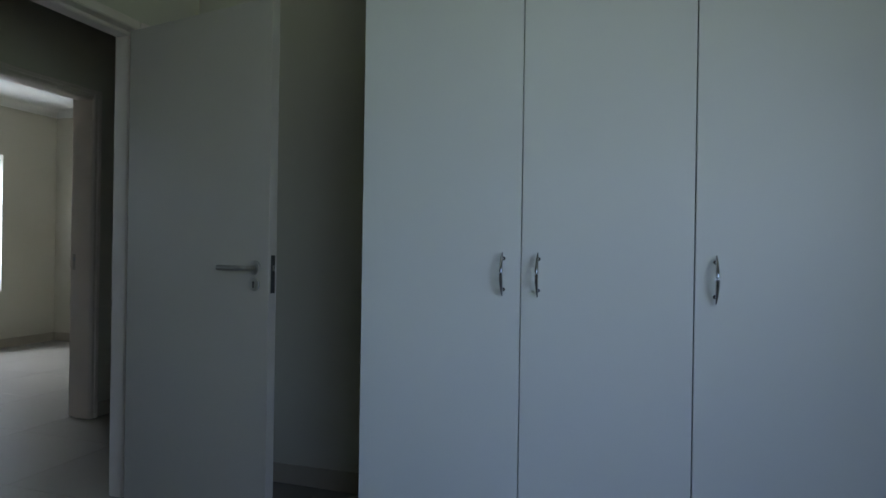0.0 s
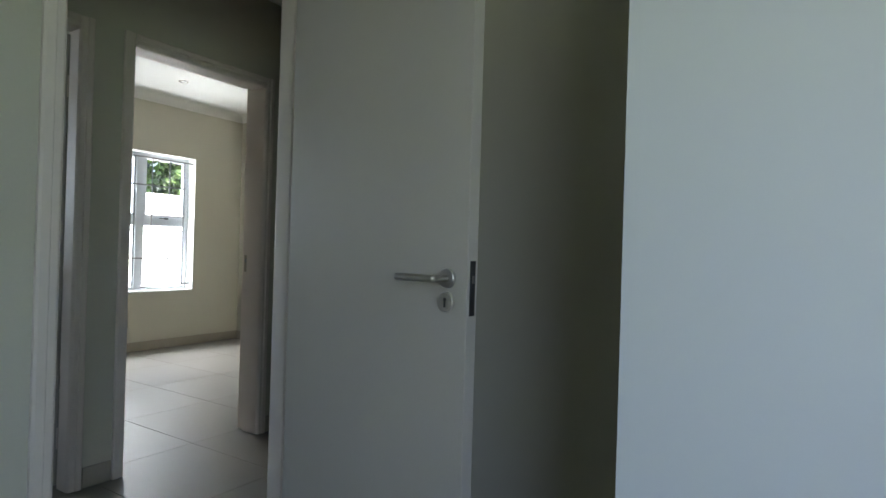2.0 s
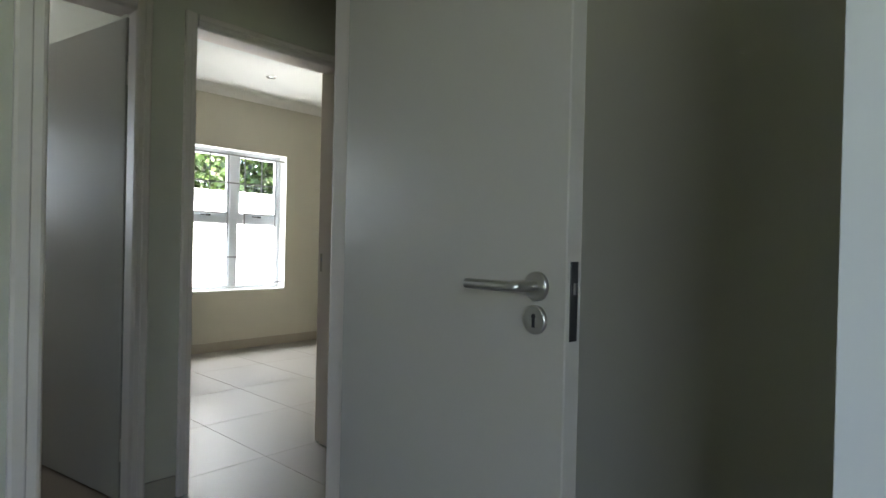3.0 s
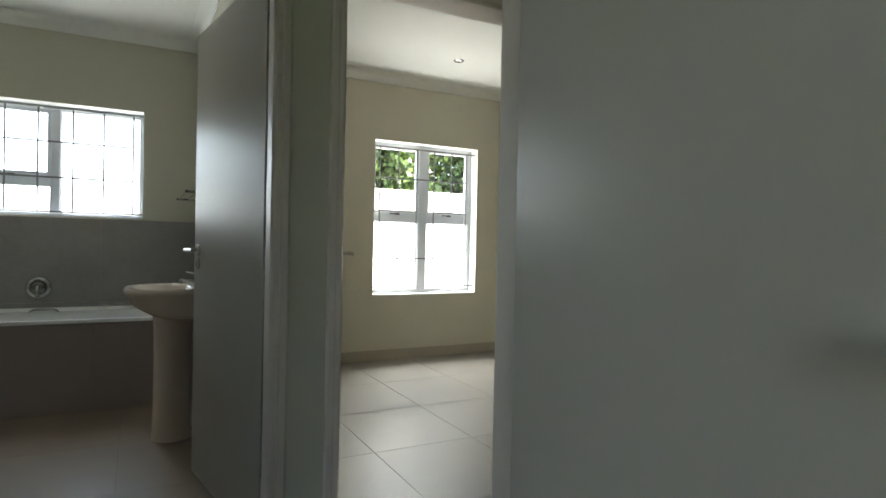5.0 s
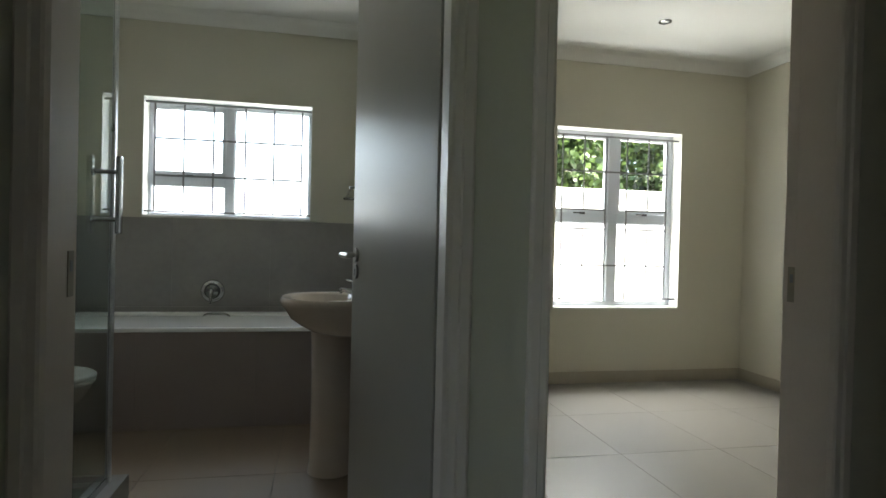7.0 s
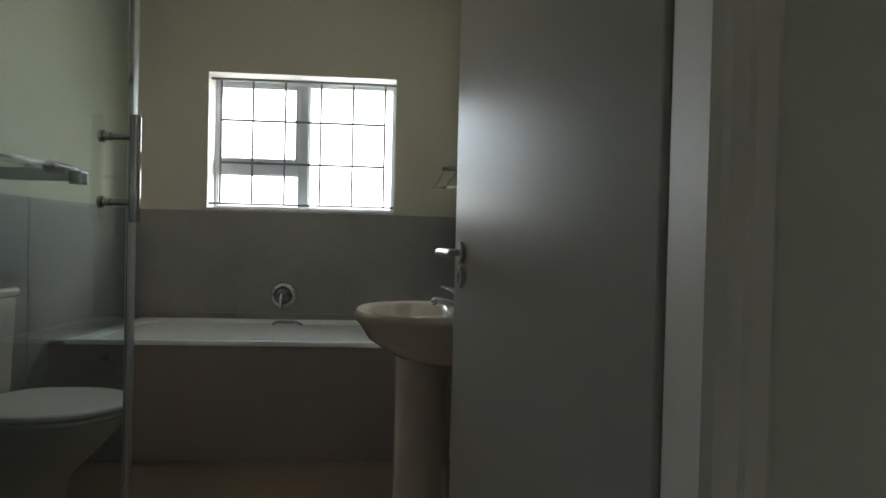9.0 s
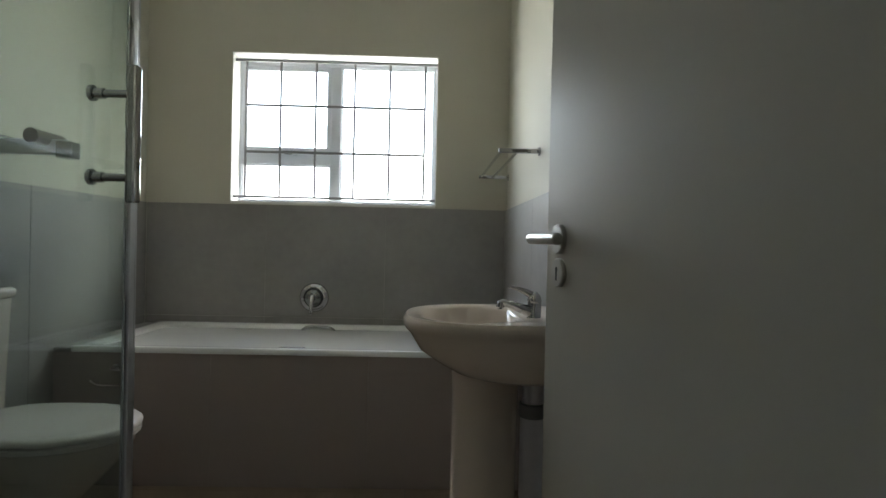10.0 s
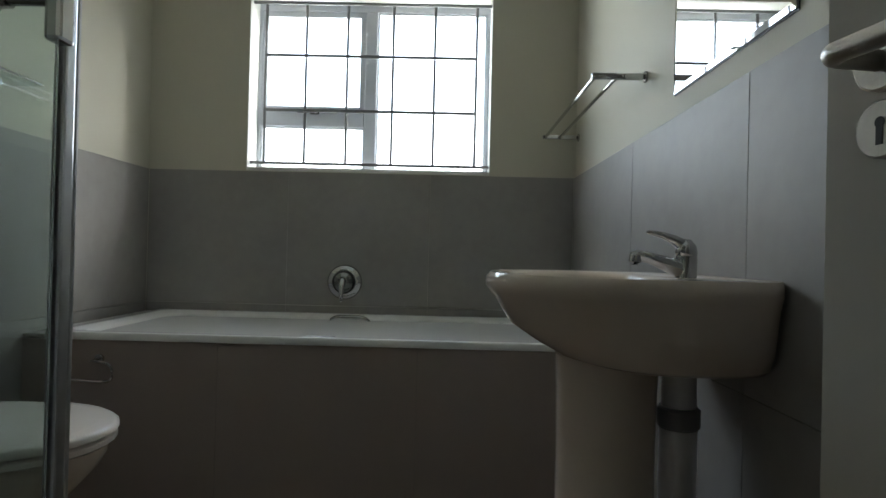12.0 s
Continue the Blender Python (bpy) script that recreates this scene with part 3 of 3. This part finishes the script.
outer = [dshape(2.30, XB, .195, .664), dshape(2.262, XB, .215, .674), dshape(2.215, XB, .232, .700), dshape(2.170, XB, .240, .730), dshape(2.140, XB, .250, .778), dshape(2.128, XB, .256, .790), dshape(2.121, XB, .262, .803), dshape(2.122, XB, .262, .818), dshape(2.130, XB, .256, BZ)]
inner = [bowl(2.160, XB - .150, .225, BZ - .002), bowl(2.172, XB - .158, .212, BZ - .012), bowl(2.20, XB - .170, .185, BZ - .07), bowl(2.25, XB - .19, .12, BZ - .125), bowl(2.30, XB - .21, .05, BZ - .135)]
part("bowl", loft(outer + inner), M_BASIN, basin, smooth=True, sharp=50)
ped = []
for z, xf, hw in ((0, 2.258, .108), (.02, 2.258, .108), (.05, 2.266, .100), (.25, 2.270, .096), (.45, 2.270, .096), (.60, 2.268, .098), (.668, 2.264, .102)):
    ped.append([(2.365 + (2.365 - xf) * math.cos(radians(a)), BYC + hw * math.sin(radians(a)), z) for a in range(0, 360, 12)])
part("pedestal", loft(ped), M_BASIN, basin, smooth=True)
part("drain", disc((2.36, BYC, BZ - .1345), (0, 0, 1), .022, .004), M_CHROME, basin, smooth=True)
TX, TY = 2.505, BYC - .015
part("waste_pipe", tube([(TX, TY, .675), (TX, TY, .57)], .033, 16), M_PLASTIC, basin, "white plastic waste pipe", True)
part("pipe_nut", tube([(TX, TY, .572), (TX, TY, .568), (TX, TY, .534), (TX, TY, .530)], .043, 16, radii=[.037, .041, .041, .037]), M_NUT, basin, "dark grey plastic pipe nut", True)
part("trap", tube([(TX, TY, .53), (TX, TY, .30), (TX, TY, .27), (TX, TY, .26)], .038, 16, radii=[.036, .036, .030, .018]), M_PLASTIC, basin, "white plastic bottle trap", True)
part("outlet", tube([(TX, TY, .32), (XB, TY, .32)], .018, 14), M_PLASTIC, basin, "white plastic outlet pipe", True)

FX = 2.493
TZ, TYC = BZ - .016, BYC - .066
tapm = thing("basin_mixer", (FX, TYC, TZ), "chrome single-lever mixer tap on the basin", "tap")
part("body", tube([(FX, TYC, TZ), (FX, TYC, TZ + .005), (FX, TYC, TZ + .008), (FX + .001, TYC, TZ + .050), (FX + .001, TYC, TZ + .057)], .02, 24, radii=[.0225, .0225, .0195, .0195, .0185]), M_CHROME, tapm, smooth=True, sharp=50)
part("spout", tube([(FX + .004, TYC, TZ + .022), (FX - .020, TYC, TZ + .034), (FX - .060, TYC, TZ + .048), (FX - .092, TYC, TZ + .056), (FX - .102, TYC, TZ + .054)], .01, 16, radii=[.016, .0165, .0115, .0100, .006]), M_CHROME, tapm, smooth=True)
part("nozzle", tube([(FX - .093, TYC, TZ + .060), (FX - .094, TYC, TZ + .054), (FX - .096, TYC, TZ + .042), (FX - .096, TYC, TZ + .037)], .012, 16, radii=[.006, .0115, .0115, .009]), M_CHROME, tapm, smooth=True)
cap = tube([(FX + .001, TYC, TZ + .056), (FX + .001, TYC, TZ + .060), (FX - .001, TYC, TZ + .070), (FX - .005, TYC, TZ + .080), (FX - .010, TYC, TZ + .085)], .02, 24, radii=[.0190, .0198, .0195, .0145, .004])
arm = tube([(FX - .004, TYC, TZ + .074), (FX - .024, TYC, TZ + .086), (FX - .045, TYC, TZ + .094), (FX - .070, TYC, TZ + .099), (FX - .074, TYC, TZ + .099)], .006, 12, radii=[.013, .0095, .0062, .0045, .002])
part("lever", merge(cap, arm), M_CHROME, tapm, smooth=True, sharp=60)

# ================= bathroom: mirror and towel rail =================
mir = thing("mirror", (BR, 5.0, 1.28), "rectangular frameless mirror above the white basin", "mirror")
MY0, MY1, MZ0, MZ1 = 4.742, 5.262, 1.280, 2.0
part("backing", box(BR - .0030, BR - .0008, MY0 - .003, MY1 + .003, MZ0 - .004, MZ1 + .003), M_HANDLE, mir, "dark mirror backing edge")
r1 = [(BR - .0032, y, z) for y, z in ((MY0, MZ0), (MY1, MZ0), (MY1, MZ1), (MY0, MZ1))]
r2 = [(BR - .0062, y, z) for y, z in ((MY0, MZ0), (MY1, MZ0), (MY1, MZ1), (MY0, MZ1))]
s = .012
r3 = [(BR - .0068, y, z) for y, z in ((MY0 + s, MZ0 + s), (MY1 - s, MZ0 + s), (MY1 - s, MZ1 - s), (MY0 + s, MZ1 - s))]
part("glass", loft([r1, r2, r3]), M_MIRROR, mir)

rail = thing("towel_rail", (BR, 5.9, 1.395), "double chrome towel rail on the painted wall", "towel rail")
RX0, RX1, RZ = BR - .150, BR - .085, 1.395
for y in (5.490, 6.380):
    part("mount", disc((BR, y, RZ), (-1, 0, 0), .017, .007, 20), M_CHROME, rail, smooth=True)
    part("arm", box(RX0 - .012, BR - .008, y - .008, y + .008, RZ - .009, RZ + .009, .004, seg=2), M_CHROME, rail)
for x in (RX0, RX1):
    part("bar", tube([(x, 5.490, RZ), (x, 6.380, RZ)], .0065, 10), M_CHROME, rail, smooth=True)

# ================= bathroom: toilet =================
wc = thing("toilet", (.95, 5.04, 0), "ivory close-coupled toilet with the lid closed", "toilet")
WY = 5.055


def egg(xb, xf, hw, z, n=32):
    out = []
    xm = xb + (xf - xb) * .52
    for k in range(n):
        a = 2 * math.pi * k / n
        c, s_ = math.cos(a), math.sin(a)
        x = xm + (xf - xm) * c if c > 0 else xm + (xm - xb) * math.copysign(abs(c) ** .55, c)
        out.append((x, WY + hw * (math.copysign(abs(s_) ** (1.0 if c > 0 else .75), s_)), z))
    return out


part("bowl", loft([egg(.70, 1.12, .105, 0), egg(.70, 1.12, .105, .03), egg(.71, 1.08, .095, .10), egg(.70, 1.10, .105, .19), egg(.69, 1.20, .150, .29), egg(.685, 1.265, .180, .36), egg(.685, 1.285, .190, .395), egg(.685, 1.288, .190, .412)]), M_BASIN, wc, smooth=True, sharp=60)
part("seat", loft([egg(.80, 1.292, .196, .417), egg(.80, 1.300, .202, .421), egg(.80, 1.300, .202, .432), egg(.80, 1.294, .198, .436)]), M_SEAT, wc, "ivory plastic seat", True)
part("lid", loft([egg(.79, 1.294, .198, .4385), egg(.79, 1.303, .205, .442), egg(.79, 1.303, .205, .452), egg(.79, 1.292, .197, .459), egg(.81, 1.26, .172, .4625)]), M_SEAT, wc, "ivory plastic lid", True, sharp=60)
part("cistern", loft([rrect(TL + .001, .785, WY - .165, WY + .165, .03, .412), rrect(TL + .001, .79, WY - .172, WY + .172, .03, .44), rrect(TL + .001, .80, WY - .185, WY + .185, .032, .815)]), M_BASIN, wc, smooth=True, sharp=60)
part("cistern_lid", loft([rrect(TL + .001, .803, WY - .189, WY + .189, .034, .817), rrect(TL + .001, .810, WY - .195, WY + .195, .036, .825), rrect(TL + .001, .810, WY - .195, WY + .195, .036, .843), rrect(TL + .004, .800, WY - .186, WY + .186, .030, .852)]), M_BASIN, wc, smooth=True, sharp=60)
part("flush_button", disc((.735, WY, .851), (0, 0, 1), .022, .007), M_CHROME, wc, smooth=True)

# ================= bathroom: shower =================
GX, GY = 1.530, 4.56
kerb = solid("shower_kerb", merge(box(GX - .055, GX + .045, D2B + .009, GY + .055, 0, .148), box(TL, GX - .055, GY - .045, GY + .055, 0, .148)), M_WGROUT, "low grey tiled shower kerb", "shower kerb")
for a, b in ((D2B + .010, 4.10), (4.10, GY + .062)):
    part("tile", box(GX + .045, GX + .054, a + .001, b - .001, .002, .148, .001), M_WTILE, kerb)
    part("tile", box(GX - .055, GX + .054, a + .001, b - .001, .148, .157, .001), M_WTILE, kerb)
for a, b in ((TL + .001, 1.06), (1.06, GX + .045)):
    part("tile", box(a + .001, b - .001, GY + .055, GY + .064, .002, .148, .001), M_WTILE, kerb)
for a, b in ((TL + .001, 1.06), (1.06, GX - .056)):
    part("tile", box(a + .001, b - .001, GY - .045, GY + .064, .148, .157, .001), M_WTILE, kerb)
shower = thing("shower_enclosure", (1.1, 4.1, .157), "clear glass shower enclosure with aluminium posts on a tiled kerb", "shower")
pd = part("door_panel", box(GX - .003, GX + .003, D2B + .03, GY - .030, .180, 2.02), M_SHGLASS, shower, "clear greenish glass door")
pd.visible_shadow = False
pr_ = part("fixed_panel", box(TL + .02, GX - .016, GY - .003, GY + .003, .180, 2.02), M_SHGLASS, shower, "clear greenish glass panel")
pr_.visible_shadow = False
part("post", merge(box(GX - .010, GX + .010, GY - .026, GY - .004, .157, 2.03, .004, seg=2), box(GX - .009, GX + .008, GY - .002, GY + .009, .157, 2.03, .003)), M_SHALU, shower, "satin aluminium corner post")
part("wall_channel", box(GX - .012, GX + .012, D2B + .0095, D2B + .032, .157, 2.02, .002), M_SHALU, shower)
part("wall_channel", box(TL + .001, TL + .022, GY - .012, GY + .012, .157, 2.02, .002), M_SHALU, shower)
part("bottom_rail", box(GX - .008, GX + .008, D2B + .032, GY - .032, .158, .182, .002), M_CHROME, shower)
part("bottom_rail", box(TL + .022, GX - .014, GY - .008, GY + .008, .158, .182, .002), M_CHROME, shower)
HY = 4.462
hb_ = part("handle", box(GX + .040, GX + .060, HY - .014, HY + .014, 1.098, 1.380, .005, seg=2), M_CHROME, shower, "flat chrome pull handle")
for z in (1.322, 1.150):
    part("standoff", tube([(GX + .042, HY, z), (GX - .030, HY, z)], .0085, 12), M_CHROME, hb_, smooth=True)
    part("knob", merge(tube([(GX - .014, HY, z), (GX - .034, HY, z)], .0115, 14), disc((GX - .034, HY, z), (-1, 0, 0), .0165, .010, 18)), M_CHROME, hb_, smooth=True)
SY = 4.604
shelf = thing("shower_shelf", (1.08, SY + .03, 1.22), "chrome rail shelf on the shower glass", "shelf")
part("back_rail", box(.80, 1.352, SY + .006, SY + .020, 1.214, 1.250, .003), M_SHALU, shelf, "satin metal back rail")
part("bracket", tube([(1.30, GY + .003, 1.250), (1.30, SY + .060, 1.250)], .017, 16), M_CHROME, shelf, smooth=True)
part("end_cap", box(1.336, 1.372, SY - .012, SY + .024, 1.205, 1.243, .004, seg=2), M_CHROME, shelf, "polished square end cap")
part("bracket", tube([(.86, GY + .003, 1.250), (.86, SY + .060, 1.250)], .017, 16), M_SHALU, shelf, smooth=True)

gs = thing("glass_shelf", (BL + .06, 5.5, 1.35), "thin glass shelf on the wall above the toilet", "shelf")
part("plate", box(BL + .010, BL + .125, 5.02, 5.56, 1.348, 1.356, .001), M_SHGLASS, gs, "clear greenish glass plate").visible_shadow = False
for y in (5.08, 5.50):
    part("bracket", box(BL, BL + .035, y - .012, y + .012, 1.336, 1.362, .003), M_CHROME, gs)

# ================= far bedroom: downlight =================
dl = thing("downlight", (4.56, 5.72, CEIL), "small recessed ceiling downlight with a pale rim", "downlight")
ringp = [[(4.56 + r * math.cos(2 * math.pi * k / 24), 5.72 + r * math.sin(2 * math.pi * k / 24), CEIL - z) for k in range(24)] for r, z in ((.045, .0005), (.043, .006), (.034, .008), (.030, .003), (.028, .001))]
part("rim", loft(ringp, False, False), M_CHROME, dl, smooth=True)
part("lamp_face", disc((4.56, 5.72, CEIL - .0005), (0, 0, -1), .028, .003, 20, .001), M_PORC, dl, smooth=True)

# ================= garden =================
solid("ground", box(-150, 150, -150, 150, -.6, -.15), M_GRASS, "green lawn reaching far off", "lawn", kind="structure")
solid("pavement", box(-1.0, 9.0, WOUT, 9.5, -.15, -.08), M_PAVE, "pale paving strip along the house", "paving", kind="structure")
bw = solid("boundary_wall", merge(box(-6, 16, 9.5, 9.72, -.15, 1.83), box(-6, 16, 9.46, 9.76, 1.83, 1.885, .006)), M_EXT, "white rendered garden boundary wall in the sun", "garden wall")


def tree(x, y, h, spread, seed):
    rnd = random.Random(seed)
    th = thing("tree", (x, y, -.15), "leafy green tree behind the white garden wall", "tree", "garden trees")
    limbs = tube([(x, y, -.15), (x + .05, y, .6), (x - .03, y + .05, 1.4), (x, y, 2.0)], .12, 10, radii=[.17, .13, .11, .09])
    tips = []
    bms = [limbs]
    for i in range(9):
        a = rnd.uniform(0, 6.28); r = spread * rnd.uniform(.45, .85); zz = rnd.uniform(1.9, h * .85)
        tip = (x + r * math.cos(a), y + r * math.sin(a), zz)
        bms.append(tube([(x, y, rnd.uniform(1.0, 1.7)), (x + r * .45 * math.cos(a), y + r * .45 * math.sin(a), zz * .8), tip], .04, 6, radii=[.06, .035, .012]))
        tips.append(tip)
    part("trunk", merge(*bms), M_BARK, th, smooth=True)
    verts, faces = [], []
    for c in range(250):
        tp = rnd.choice(tips)
        cx, cy, cz = (tp[0] + rnd.gauss(0, spread * .26), tp[1] + rnd.gauss(0, spread * .26), tp[2] + rnd.gauss(0, h * .13))
        cz = max(cz, 1.3)
        for k in range(34):
            p = Vector((cx + rnd.gauss(0, .17), cy + rnd.gauss(0, .17), cz + rnd.gauss(0, .15)))
            d = Vector((rnd.gauss(0, 1), rnd.gauss(0, 1), rnd.gauss(-.5, .8))).normalized()
            u = d.cross(Vector((rnd.gauss(0, 1), rnd.gauss(0, 1), rnd.gauss(0, 1)))).normalized()
            L = rnd.uniform(.08, .16); w = L * .36
            i0 = len(verts)
            verts += [p, p + d * L * .45 + u * w, p + d * L, p + d * L * .45 - u * w]
            faces.append((i0, i0 + 1, i0 + 2, i0 + 3))
    me = bpy.data.meshes.new("crown")
    me.from_pydata(verts, [], faces)
    me.materials.append(M_FOL)
    cr = new("crown", me); cr.parent = th; cr.matrix_local = th.matrix_world.inverted()
    cr["label"] = "dense small green leaves"
    return th


for i, (x, y, h, s) in enumerate(((5.2, 11.1, 3.6, 1.15), (6.9, 11.4, 3.9, 1.3), (8.6, 11.2, 3.5, 1.2), (3.4, 11.6, 3.4, 1.2))):
    tree(x, y, h, s, 20 + i)

# ================= wall tiles and floor tiles =================
def wtile(parent, dims):
    part("tile", box(*dims, .0012), M_WTILE, parent)


g = .0008
rows_ = ((.002, .61), (.61, TOPT))
for z0, z1 in rows_:
    ye = [D2B, 4.185, 4.88, 5.575, WIN - .009]
    for a, b in zip(ye, ye[1:]):
        wtile(wall_br, (TR, BR, a + g, b - g, z0 + g, z1 - g))
    ye = [D2B, 4.125, 4.82, 5.515, WIN - .009]
    for a, b in zip(ye, ye[1:]):
        wtile(wall_bl, (BL, TL, a + g, b - g, z0 + g, z1 - g))
    xe = [TL, 1.30, 1.95, TR]
    for a, b in zip(xe, xe[1:]):
        wtile(wall_out, (a + .0005, b - .0005, TN, WIN, z0 + g, z1 - g))
    wtile(wall_pass, (TL, 1.16, D2B, D2B + .009, z0 + g, z1 - g))
    wtile(wall_pass, (1.16 + g, DOORS[2][0] - .060, D2B, D2B + .009, z0 + g, z1 - g))

PX, PY, OX, OY = .588, .690, 3.290, 3.560
tile_me = mesh_of("tile", box(.0010, PX - .0010, .0010, PY - .0010, -.009, 0, .0008), M_TILE)
bath_tile_me = mesh_of("tile", box(.0010, PX - .0010, .0010, PY - .0010, -.009, 0, .0008), M_BTILE)
for i in range(-9, 5):
    for j in range(-8, 5):
        x, y = OX + i * PX, OY + j * PY
        if x + PX < -1.9 or x > 5.9 or y + PY < SO or (x > 3.25 and y + PY < D1A) or y > WIN or (y > D2B and x + PX < BL):
            continue
        ob = new("tile", bath_tile_me if y > 3.5 and x + PX < 2.71 else tile_me)
        ob.parent = floor
        ob.matrix_local = pose(x, y, 0)
